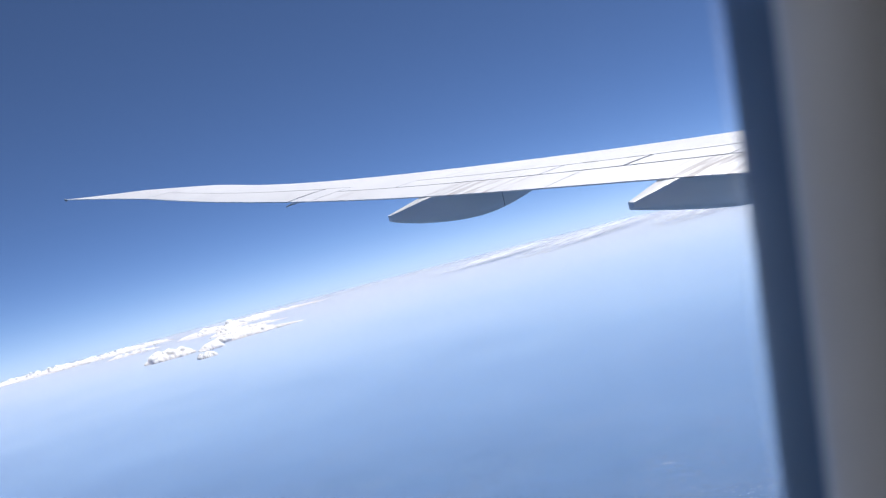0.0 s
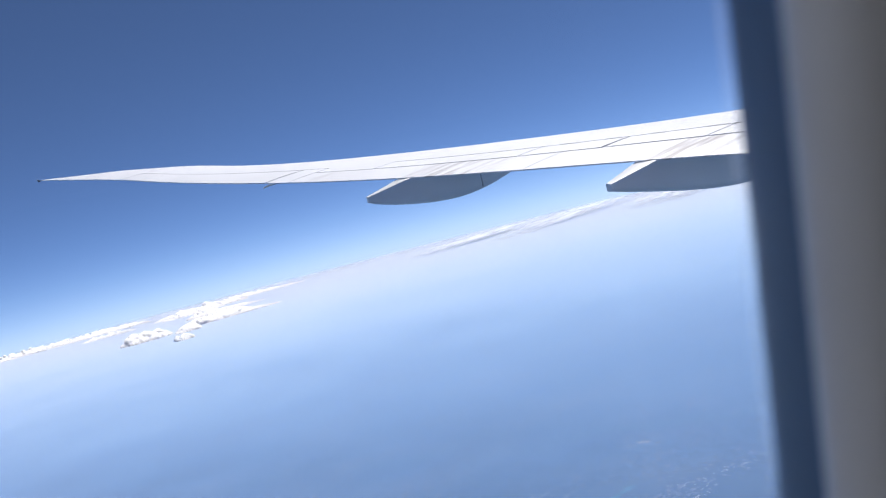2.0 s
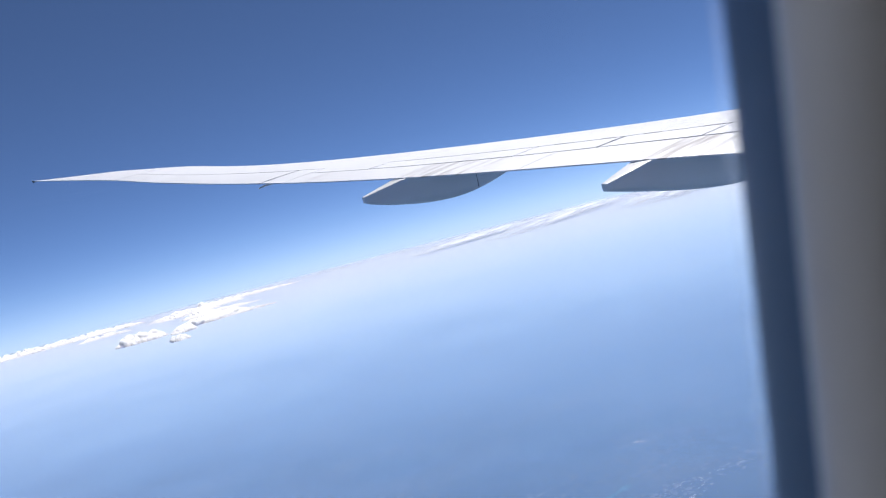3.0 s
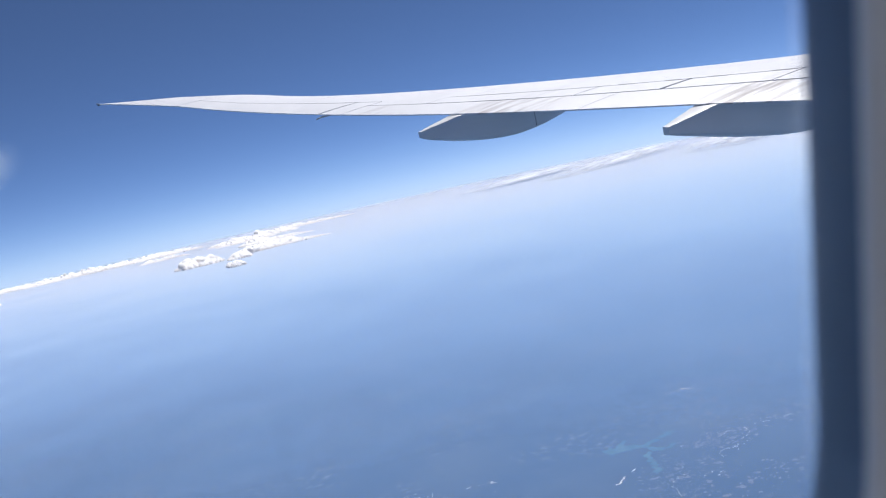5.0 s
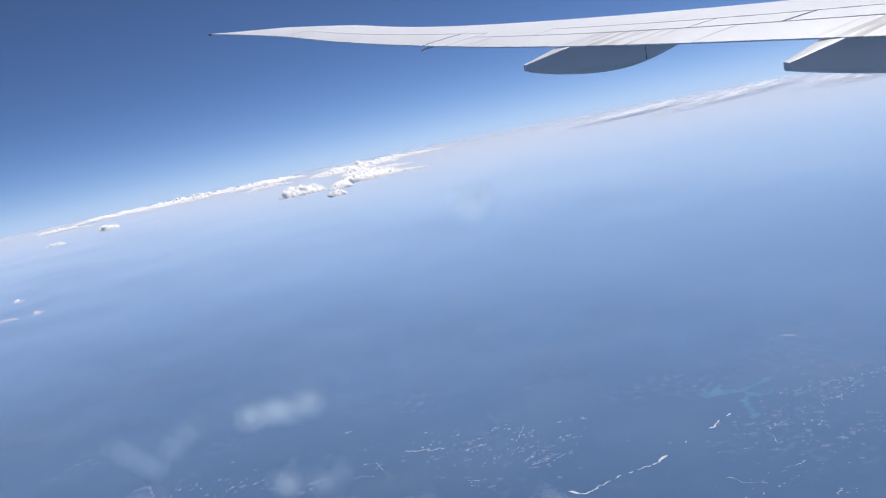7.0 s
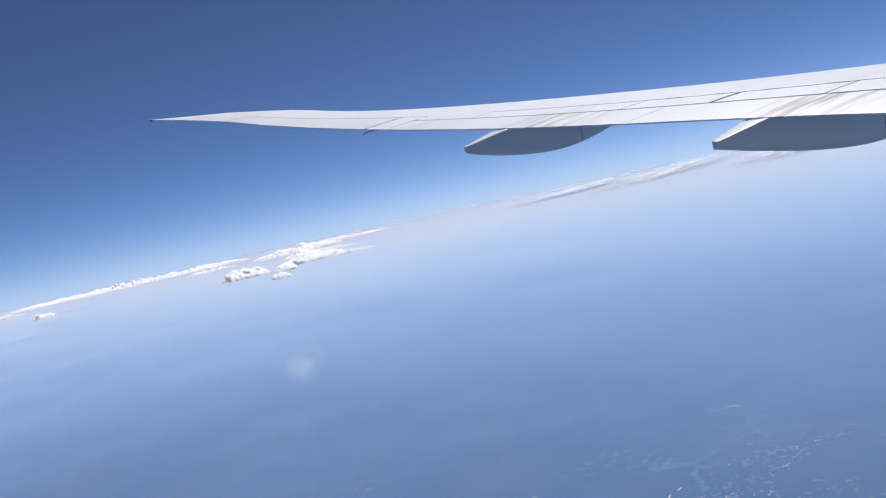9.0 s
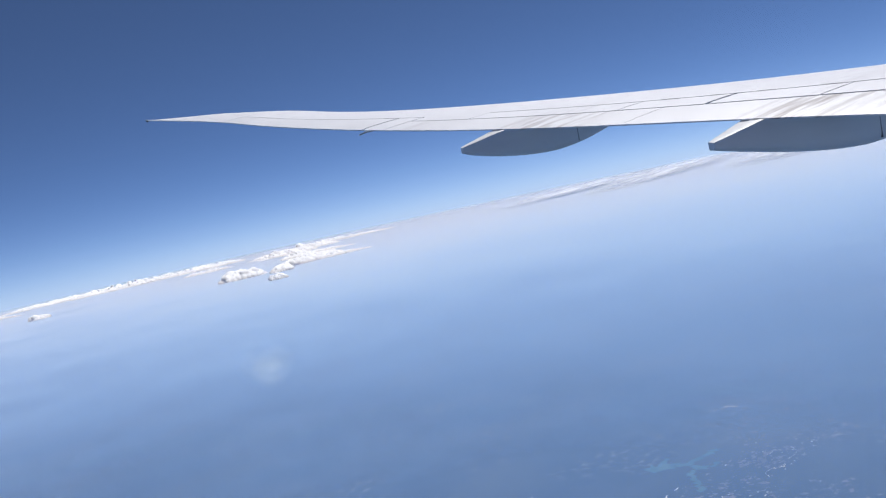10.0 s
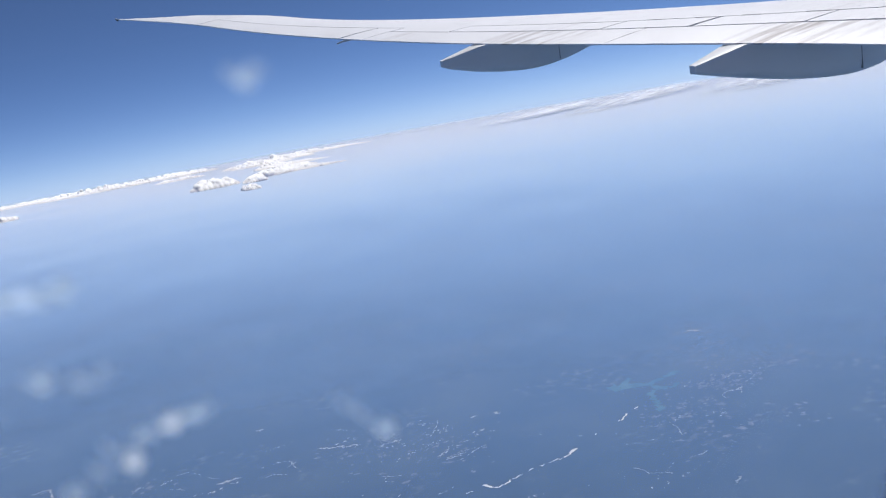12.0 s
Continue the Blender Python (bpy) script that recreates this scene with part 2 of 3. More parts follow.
def box(bm, x0, y0, z0, x1, y1, z1, bevel=0.0):
    made = bmesh.ops.create_cube(bm, size=1.0)
    for v in made["verts"]:
        v.co = ((x0 + x1) / 2 + v.co.x * (x1 - x0), (y0 + y1) / 2 + v.co.y * (y1 - y0), (z0 + z1) / 2 + v.co.z * (z1 - z0))
    if bevel:
        bmesh.ops.bevel(bm, geom=list({e for v in made["verts"] for e in v.link_edges}), offset=bevel, segments=2, affect="EDGES")


def ground_z(x, y, above=0.0):
    return -HEIGHT - (x * x + y * y) / (2 * EARTH) + above


# ================= land, haze =================
def cap_sheet(name, reach, above, material, rings=90, spokes=180):
    bm = bmesh.new()
    grid = []
    for i in range(rings + 1):
        r = reach * (i / rings) ** 2.2
        grid.append([bm.verts.new((r * math.cos(a), r * math.sin(a), -r * r / (2 * EARTH)))
                     for a in (math.tau * k / spokes for k in range(spokes))] if i else None)
    middle = bm.verts.new((0, 0, 0))
    for k in range(spokes):
        bm.faces.new((middle, grid[1][k], grid[1][(k + 1) % spokes]))
    for r0, r1 in zip(grid[1:], grid[2:]):
        for k in range(spokes):
            j = (k + 1) % spokes
            bm.faces.new((r0[k], r1[k], r1[j], r0[j]))
    ob = put_mesh(name, bm, material)
    ob.location.z = -HEIGHT + above
    return ob


tagged(cap_sheet("ground", 4900, 0, M_LAND), "dark wooded land far below, pale fields in swarms", "land", kind="structure")
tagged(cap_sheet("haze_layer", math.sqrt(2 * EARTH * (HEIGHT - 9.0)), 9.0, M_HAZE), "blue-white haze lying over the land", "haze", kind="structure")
# fainter sheets, added to soften the painted haze at the horizon
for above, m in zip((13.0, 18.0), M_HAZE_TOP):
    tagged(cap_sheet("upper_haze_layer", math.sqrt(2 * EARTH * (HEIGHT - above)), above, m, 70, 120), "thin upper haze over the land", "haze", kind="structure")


# ================= wing =================
PT = (0.12972, -1.22967, 4.62534, -8.27743, 8.60982, -4.1283)     # trailing edge height over span / 10
PL = (0.32872, -2.26666, 6.02293, -5.53157, 1.12052)              # leading edge height
TIP = 29.64


def poly(p, u):
    v = 0.0
    for c in p:
        v = v * u + c
    return v


def lerp(u, us, vs):
    return float(np.interp(u, us, vs))


def plan(L):
    te = 13.2 - 0.39 * L - 0.10 * max(L - 26.2, 0) ** 2
    le = 21.83 - 0.615 * L - 0.40 * max(L - 26.6, 0) ** 1.8
    return te, max(le, te + 0.06)


def heights(L):
    """Heights of both edges; inboard of 8 m they run on straight."""
    if L >= 8:
        zt, zl = poly(PT, L / 10), poly(PL, L / 10)
        return zt, zl - max(0.0, zl + 0.02 - zt) * min(1.0, max(0.0, L - 27.6))
    a, c = heights(8.0), heights(9.0)
    return tuple(p + (q - p) * (L - 8.0) for p, q in zip(a, c))


def surf(L, s, side=1, off=0.0):
    """A point of the wing: L metres out, s from leading (0) to trailing edge (1), on the upper (1) or lower (-1) side."""
    te, le = plan(L)
    zt, zl = heights(L)
    c = le - te
    thick = lerp(L, (0, 10, 26.6, 28.6, 29.65), (0.12, 0.105, 0.09, 0.05, 0.01))
    half = 5 * (0.2969 * math.sqrt(s) - 0.126 * s - 0.3516 * s ** 2 + 0.2843 * s ** 3 - 0.1036 * s ** 4)
    camber = 0.084 * s ** 1.5 * (1 - s)
    return Vector((-L, le + (te - le) * s, zl + (zt - zl) * s + c * (side * thick * half + camber) + side * off))


def spaced(a, b, step):
    n = max(2, int(math.ceil((b - a) / step)) + 1)
    return [a + (b - a) * i / (n - 1) for i in range(n)]


def wedge(L0, L1, s0, nose=0.012):
    """A closed control surface from chord share s0 back to the trailing edge."""
    bm = bmesh.new()
    rings = []
    for L in spaced(L0, L1, 0.45):
        a = s0(L) if callable(s0) else s0
        ss = [a + (1 - a) * k / 6 for k in range(7)]
        up = [surf(L, s, 1, nose) for s in ss]
        low = [surf(L, s, -1, nose) for s in reversed(ss)]
        rings.append(up + low)
    loft(bm, rings)
    return bm


def plate(L0, L1, s0, s1, off=0.012, depth=0.03):
    """A closed panel lying in the upper side."""
    bm = bmesh.new()
    rings = []
    for L in spaced(L0, L1, 0.5):
        ss = [s0 + (s1 - s0) * k / 4 for k in range(5)]
        rings.append([surf(L, s, 1, off) for s in ss] + [surf(L, s, 1, off - depth) for s in reversed(ss)])
    loft(bm, rings)
    return bm


ROOT, RAKE, SPOIL_END, AIL_IN = 0.35, 26.98, 17.75, 20.35
GAP = 0.004
wing = tagged(new("aircraft_wing"), "white swept aircraft wing with raked tip and grey flap fairings", "wing")

bm = bmesh.new()      # inner structure, seen only in the joints
loft(bm, [[surf(L, s, 1, -0.03) for s in (0.03, 0.1, 0.3, 0.5, 0.7, 0.85, 0.93)] +
          [surf(L, s, -1, -0.03) for s in (0.93, 0.85, 0.7, 0.5, 0.3, 0.1, 0.03)] for L in spaced(ROOT, RAKE - 0.05, 0.6)])
part("wing_box", bm, M_SEAL, wing, "dark sealant in the panel joints")

bm = bmesh.new()      # skin wrapped round the leading edge
rings = []
stations = spaced(ROOT, SPOIL_END - 0.02, 0.6) + spaced(SPOIL_END, AIL_IN - 0.85, 0.5) + spaced(AIL_IN - 0.83, RAKE - 0.02, 0.5)
for L in stations:
    end = 0.6985 if L < SPOIL_END - 0.01 else 0.824 if L < AIL_IN - 0.84 else 0.735
    ss = [0, 0.004, 0.012, 0.03, 0.06, 0.1, 0.16] + [0.16 + (end - 0.16) * k / 8 for k in range(1, 9)]
    up = [surf(L, end, 1, -0.02)] + [surf(L, s, 1, 0.012) for s in reversed(ss)]
    low = [surf(L, s, -1, 0.012) for s in ss[1:]] + [surf(L, 0.80, -1, 0.012), surf(L, 0.80, -1, -0.02)]
    rings.append(up + low)
loft(bm, rings, closed=False, cap=False)
part("wing_skin", bm, M_SKIN, wing)

bm = bmesh.new()      # raked tip
rings = []
for L in spaced(RAKE + 0.01, TIP, 0.12):
    ss = [0, 0.01, 0.03, 0.08, 0.16, 0.3, 0.45, 0.6, 0.75, 0.88, 1]
    rings.append([surf(L, s, 1, 0.012) for s in reversed(ss)] + [surf(L, s, -1, 0.012) for s in ss[1:]])
loft(bm, rings)
part("raked_tip", bm, M_SKIN, wing)

part("aileron", wedge(AIL_IN + 0.04, RAKE - 0.03, 0.7465), M_FLAP, wing)
part("fixed_panel", wedge(AIL_IN - 0.80, AIL_IN - 0.03, 0.742), M_SKIN, wing)
part("flap", wedge(13.07, AIL_IN - 0.835, 0.8335), M_FLAP, wing, "white outboard flap with brown grime streaks")
part("flap", wedge(ROOT, 13.05, 0.8335), M_FLAP, wing, "white flap with brown grime streaks")
for a, c in ((14.07, SPOIL_END - 0.05), (12.36, 14.03), (10.53, 12.28), (8.61, 10.49), (6.71, 8.57), (4.82, 6.67), (ROOT, 4.78)):
    part("spoiler", plate(a, c, 0.7075, 0.8225), M_SKIN, wing)

for L in (8.2, 9.1, 9.9, 10.9, 11.9, 12.7, 13.6):
    bm = bmesh.new()
    loft(bm, [[surf(q, 0.7015, 1, 0.004), surf(q, 0.7015 - w, 1, 0.013), surf(q, 0.7015 + 0.003, 1, 0.016), surf(q, 0.7015 + 0.005, 1, 0.004)]
              for q, w in ((L - 0.22, 0.001), (L - 0.05, 0.005), (L + 0.04, 0.005), (L + 0.10, 0.001))])
    part("hinge_bracket", bm, M_DARK, wing, "small dark hinge bracket", smooth=False)


def fairing(L, ys, tops, bottoms, widths):
    """Flap track fairing: rounded box sections along the airflow, tail first."""
    bm = bmesh.new()
    rings = []
    for y in spaced(ys[0], ys[-1], 0.16):
        t, w = lerp(y, ys, tops), lerp(y, ys, widths)
        d = sum(lerp(y + q * min(0.15, (y - ys[0]) / 3, (ys[-1] - y) / 3), ys, bottoms) for q in range(-3, 4)) / 7
        ring = []
        for k in range(24):
            a = math.tau * k / 24
            ca, sa = math.cos(a), math.sin(a)
            p = 0.45 if sa < 0 else 0.10
            x = w / 2 * math.copysign(abs(ca) ** p, ca)
            ring.append((-L + x, y, (t + d) / 2 + (t - d) / 2 * math.copysign(abs(sa) ** p, sa) - (0.155 * x if sa >= 0 else 0)))
        rings.append(ring)
    loft(bm, rings)
    return bm


for L, ys, tops, bottoms, widths, joint in (
        (15.97, (6.12, 6.41, 7.0, 7.94, 8.68, 9.61, 10.45), (0.48, 0.55, 0.69, 0.72, 0.68, 0.64, 0.62),
         (0.36, 0.245, 0.125, 0.00, 0.04, 0.295, 0.56), (0.12, 0.24, 0.46, 0.54, 0.50, 0.40, 0.15), 8.7),
        (10.76, (8.19, 9.0, 9.2, 9.99, 10.95, 11.45, 12.22, 13.4), (-0.365, -0.16, -0.12, -0.10, -0.1, -0.12, -0.15, -0.2),
         (-0.49, -0.67, -0.70, -0.86, -0.975, -0.975, -0.83, -0.25), (0.14, 0.44, 0.47, 0.54, 0.58, 0.58, 0.48, 0.15), 11.3)):
    body = part("flap_track_fairing", fairing(L, ys, tops, bottoms, widths), M_FAIRING, wing, "grey canoe-shaped flap fairing")
    bm = bmesh.new()
    d, w, t = lerp(joint, ys, bottoms), lerp(joint, ys, widths), lerp(joint, ys, tops)
    box(bm, -L - w / 2 - 0.002, joint - 0.006, d + 0.08, -L + w / 2 + 0.002, joint + 0.006, t)
    part("joint_strip", bm, M_SEAL, body)

bm = bmesh.new()      # slim actuator blade that reaches past the trailing edge
tail = surf(20.15, 1.0)
loft(bm, [[(tail.x + r * math.cos(a), tail.y + dy, tail.z + dz + 1.5 * r * math.sin(a)) for a in (math.tau * k / 10 for k in range(10))]
          for dy, dz, r in ((-0.22, -0.080, 0.007), (-0.19, -0.072, 0.014), (-0.05, -0.040, 0.018), (0.15, -0.020, 0.020), (0.7, -0.03, 0.014))])
part("actuator_fairing", bm, M_FAIRING, wing, "slim grey hinge fairing")
bm = bmesh.new()
tipp = surf(TIP, 1.0)
box(bm, tipp.x - 0.04, tipp.y - 0.05, tipp.z - 0.05, tipp.x + 0.01, tipp.y + 0.02, tipp.z + 0.01, 0.010)
lamp = part("navigation_light", bm, M_DARK, wing, "small dark light housing on the wing tip")
bm = bmesh.new()
bmesh.ops.create_icosphere(bm, subdivisions=2, radius=0.032, matrix=Matrix.Translation((tipp.x - 0.02, tipp.y - 0.045, tipp.z + 0.022)))
part("lens", bm, M_LENS, lamp, "clear lamp lens")

# ================= cabin wall with the window =================
LEAN = math.atan(0.155)
WALL = Matrix.Translation((-0.1391, 0.005, 0.0)) @ Matrix.Rotation(LEAN, 4, "Y")    # local: x into the cabin, y ahead, z up
WIN_Y, WIN_Z, HALF_W, HALF_H, CORNER = 0.0150, -0.021, 0.144, 0.160, 0.105


def outline(a, c, r, n=16):
    """Points of a rounded rectangle in the wall's plane."""
    pts = []
    for sy, sz, start in ((1, 1, 0), (-1, 1, 90), (-1, -1, 180), (1, -1, 270)):
        for k in range(n):
            t = radians(start + 90 * k / (n - 1))
            pts.append((WIN_Y + sy * (a - r) + r * math.cos(t), WIN_Z + sz * (c - r) + r * math.sin(t)))
    return pts


def shell(bm, layers, n=16):
    loft(bm, [[WALL @ Vector((w, y, z)) for y, z in outline(HALF_W + da, HALF_H + da, max(0.01, CORNER + dr), n)]
              for w, da, dr in layers], cap=False)


window = tagged(new("window_1"), "aircraft cabin window with rounded corners and dark reveal", "window", kind="structure")
window.location = WALL.translation
inv = Matrix.Translation(-WALL.translation)


def window_part(name, layers, material, label):
    bm = bmesh.new()
    shell(bm, layers)
    bm.transform(inv)
    return part(name, bm, material, window, label)


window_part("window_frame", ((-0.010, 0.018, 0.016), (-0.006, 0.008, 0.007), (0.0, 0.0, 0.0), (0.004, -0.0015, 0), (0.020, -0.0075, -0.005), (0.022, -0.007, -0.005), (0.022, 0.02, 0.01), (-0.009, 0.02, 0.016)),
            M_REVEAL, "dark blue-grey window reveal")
window_part("pane_seal", ((-0.003, 0.0015, 0), (-0.003, -0.0004, 0), (-0.0015, -0.0004, 0), (-0.0015, 0.0005, 0)), M_SEALRING, "translucent pane edge")
window_part("trim_ring", ((0.0202, -0.0068, -0.005), (0.0225, -0.0102, -0.006), (0.0245, -0.0112, -0.007), (0.0256, -0.0113, -0.007), (0.0275, -0.0107, -0.006), (0.0310, -0.0088, -0.005), (0.0345, -0.0062, -0.004), (0.0372, -0.0028, -0.002), (0.0390, 0.0012, 0.0), (0.0402, 0.0085, 0.004), (0.0408, 0.020, 0.010), (0.0410, 0.060, 0.03), (0.0410, 0.075, 0.03), (0.030, 0.075, 0.03)),
            M_LINING, "pale grey moulded window surround")
bm = bmesh.new()
rim = outline(HALF_W + 0.003, HALF_H + 0.003, CORNER)
loft(bm, [[WALL @ Vector((w, y, z)) for y, z in rim] for w in (-0.008, -0.004)])
bm.transform(inv)
pane = part("pane", bm, M_PANE, window, "clear acrylic pane", smooth=False)
pane.visible_shadow = False

bm = bmesh.new()
first = outline(HALF_W + 0.07, HALF_H + 0.07, CORNER + 0.02)


def far_point(y, z):
    """Where a point of the opening's edge goes on the wall's outer edge."""
    u, v = (y - WIN_Y) / (HALF_W + 0.07), (z - WIN_Z) / (HALF_H + 0.07)
    k = 1 / max(abs(u), abs(v))
    return WIN_Y + u * k * (14.0 if u > 0 else 17.0), WIN_Z + v * k * (1.16 if v > 0 else 2.6)


def wall_ring(w, scale):
    pts = []
    for y, z in first:
        fy, fz = far_point(y, z)
        pts.append(WALL @ Vector((w, y + (fy - y) * scale, z + (fz - z) * scale)))
    return pts


loft(bm, [wall_ring(0.038, 0), wall_ring(0.038, 0.3), wall_ring(0.038, 1), wall_ring(-0.01, 1), wall_ring(-0.01, 0)], cap=False)
tagged(put_mesh("wall_left", bm, M_LINING), "pale grey cabin side wall", "wall", kind="structure")

for name, dims, m, label, cat in (
        ("floor", (-0.3, -17, -1.25, 5.6, 4, -1.15), M_CARPET, "dark blue cabin carpet", "floor"),
        ("ceiling", (-0.3, -17, 1.12, 5.6, 4, 1.22), M_LINING, "pale cabin ceiling", "ceiling"),
        ("wall_aft", (-0.3, -17.1, -1.2, 5.6, -17.0, 1.2), M_LINING, "pale cabin partition", "wall"),
        ("wall_forward", (0.05, 4.0, -1.2, 5.6, 4.1, 1.2), M_LINING, "pale cabin partition", "wall")):
    bm = bmesh.new()
    box(bm, *dims)
    tagged(put_mesh(name, bm, m, smooth=False), label, cat, kind="structure")
bm = bmesh.new()
box(bm, 5.5, -17, -1.2, 5.6, 4, -0.15)
box(bm, 5.5, -17, 0.23, 5.6, 4, 1.2)
for y0, y1 in ((-17.0, -15.2), (-14.93, -14.6), (-14.33, -14.0), (-13.73, 4.0)):
    box(bm, 5.502, y0, -0.15, 5.598, y1, 0.23)
tagged(put_mesh("wall_right", bm, M_LINING, smooth=False), "unseen pale cabin wall with openings added for fill lamps", "wall", kind="structure")
# unseen fill lamps, added far aft to brighten and shade the window surround
for y in (-15.2, -14.6, -14.0):
    lamp = new("cabin_fill", bpy.data.lights.new("cabin_fill", "AREA"))
    lamp.data.shape, lamp.data.size, lamp.data.size_y, lamp.data.energy = "RECTANGLE", 0.36, 0.27, 230.0
    lamp.data.color = (1.0, 0.975, 0.945)
    lamp.matrix_world = Matrix.Translation((5.48, y + 0.135, 0.04)) @ Matrix.Rotation(radians(90), 4, "Y")


# ================= clouds =================
def cloud(x, y, up, along, across, h, form, label, seed, name="cumulus_cloud", group=""):
    """One cloud: a flat-based body studded with puffs of many sizes, closed into one skin. form: heap, low or wedge (thins out ahead)."""
    rnd = random.Random(seed)
    bm = bmesh.new()
    base = ground_z(x, y, up)
    off = Vector((seed * 7.3, seed * 1.9, 0))

    def crest(u):
        swell = 0.62 + 0.75 * noise.noise(Vector((u * along / h * 0.35, 0, 0)) + off)
        if form == "wedge":
            return h * max(0.10, (1 - (u + 1) / 2) ** 0.8) * (0.75 + 0.4 * swell) * min(1.0, (u + 1.02) * 4)
        if form == "low":
            swell = 0.55 + 0.35 * swell
        return h * (1 - u * u * 0.98) ** 0.5 * max(0.25, swell) * (0.85 if form == "low" else 1.15)

    deep = max(across * 0.5, h * 2.2)
    puffs = []
    for k in range(9):      # body
        u = -0.84 + 1.68 * k / 8
        top = crest(u)
        puffs.append((u * along / 2, 0.0, 0.0, along * 0.13, deep * (0.4 + 0.6 * top / h), top * 0.62))
    for k in range(int(min(200, 18 + 11 * along / h))):      # puffs
        u, v = rnd.uniform(-0.97, 0.97), rnd.gauss(0, 0.33)
        top = crest(u) * max(0.15, 1 - v * v * 1.4)
        r = min(top * 0.6, h * rnd.choice((0.10, 0.16, 0.22, 0.28, 0.36)) * (0.7 if form == "low" else 1.0))
        puffs.append((u * along / 2, v * deep, max(0.0, top * rnd.uniform(0.55, 1.0) - r * 0.7), r * rnd.uniform(1.0, 1.6), r * rnd.uniform(1.6, 2.6), r))
    for py, px, pz, ry, rx, rz in puffs:
        made = bmesh.ops.create_icosphere(bm, subdivisions=1 if rz < 0.14 * h else 2, radius=1.0)
        for q in made["verts"]:
            z = pz + q.co.z * rz
            q.co = (px + q.co.x * rx, py + q.co.y * ry, z if z > 0 else z * 0.12)
    ob = put_mesh(name, bm, M_CLOUD)
    ob.location = (x, y, base)
    skin = ob.modifiers.new("skin", "REMESH")
    skin.mode, skin.voxel_size, skin.use_smooth_shade = "VOXEL", max(0.16, h / 20, along / 230), True
    soft = ob.modifiers.new("soft", "SMOOTH")
    soft.factor, soft.iterations = 0.5, 5
    bpy.context.view_layer.update()
    closed = bpy.data.meshes.new_from_object(ob.evaluated_get(bpy.context.evaluated_depsgraph_get()))
    ob.modifiers.clear()
    ob.data = closed
    closed.polygons.foreach_set("use_smooth", [True] * len(closed.polygons))
    return tagged(ob, label, "cloud", group)


HEAP, LOW, SCRAP = "heaped white cumulus cloud with grey flat base", "long low white cloud bank on the horizon", "small scrap of white cloud"
for i, row in enumerate((
        (-1542, 120, 9, 84, 60, 19, "heap", HEAP), (-1491, 186, 9, 42, 36, 21, "heap", HEAP), (-1303, 155, 9, 28, 24, 10, "heap", HEAP),
        (-1587, 285, 9, 182, 80, 18, "wedge", HEAP), (-1713, 282, 9, 120, 70, 16, "heap", HEAP), (-1640, 236, 9, 80, 46, 12, "heap", HEAP), (-1900, 330, 9, 170, 80, 15, "wedge", HEAP), (-2326, 337, 9, 240, 140, 21, "heap", HEAP), (-2210, 300, 9, 150, 110, 15, "heap", HEAP),
        (-2538, 551, 9, 285, 110, 16, "wedge", LOW), (-2800, -330, 9, 330, 140, 20, "low", LOW), (-2685, -133, 9, 300, 150, 26, "low", LOW),
        (-2680, 75, 9, 290, 140, 24, "low", LOW), (-2259, 93, 9, 120, 70, 14, "low", LOW), (-1840, -266, 9, 40, 34, 16, "heap", SCRAP),
        (-2359, -392, 9, 28, 34, 9, "heap", SCRAP), (-2430, -476, 10, 110, 70, 14, "low", SCRAP), (-1660, -338, 8, 34, 30, 7, "heap", SCRAP),
        (-850, -218, 7, 10, 9, 3.4, "heap", SCRAP), (-735, -177, 7, 9, 8, 3.4, "heap", SCRAP), (-735, -201, 7, 17, 7, 2.2, "low", SCRAP))):
    cloud(*row, seed=i + 2, group="cumulus clouds")


def thin_bank(x, y, up, along, across, h, turn, seed):
    """A flat veil of cloud that thins out to its rim."""
    bm = bmesh.new()
    off = Vector((seed * 5.1, seed * 2.3, 0))
    rings = [[(0.995 * rho * math.cos(a), 0.995 * rho * math.sin(a), dz + (1 - rho) * (0.5 + noise.noise(Vector((3 * rho * math.cos(a), 3 * rho * math.sin(a), 0)) + off)))
              for a in (math.tau * k / 60 for k in range(60))] for rho, dz in [(q / 12, 0) for q in range(1, 13)]]
    bm.faces.new(loft(bm, rings, cap=False)[0])
    ob = put_mesh("cloud_bank", bm, M_THIN)
    ob.matrix_world = pose(x, y, ground_z(x, y, up), 0, 0, math.degrees(turn)) @ Matrix.Diagonal((across / 2, along / 2, h, 1))
    return tagged(ob, "pale thin cloud bank fading into haze", "cloud", "cloud banks")


for i, row in enumerate(((-2000, 1060, 19, 620, 220, 1.5, 0.5), (-1850, 1250, 19, 900, 240, 1.5, 0.62), (-1560, 1400, 19, 800, 260, 1.5, 0.7))):
    thin_bank(*row, seed=i + 40)

# ================= lake, river, bare patches =================
def blot(bm, x, y, rx, ry, turn, rnd, n=18, above=0.12, rough=0.5):
    off = Vector((rnd.uniform(-50, 50), rnd.uniform(-50, 50), 0))
    pts = []
    for k in range(n):
        a = math.tau * k / n
        q = 1 + rough * 1.6 * noise.noise(Vector((math.cos(a), math.sin(a), 0)) * 1.7 + off)
        u, v = rx * q * math.cos(a), ry * q * math.sin(a)
        px, py = x + u * math.cos(turn) - v * math.sin(turn), y + u * math.sin(turn) + v * math.cos(turn)
        pts.append(bm.verts.new((px, py, ground_z(px, py, above))))
    bm.faces.new(pts)


rnd = random.Random(21)
bm = bmesh.new()
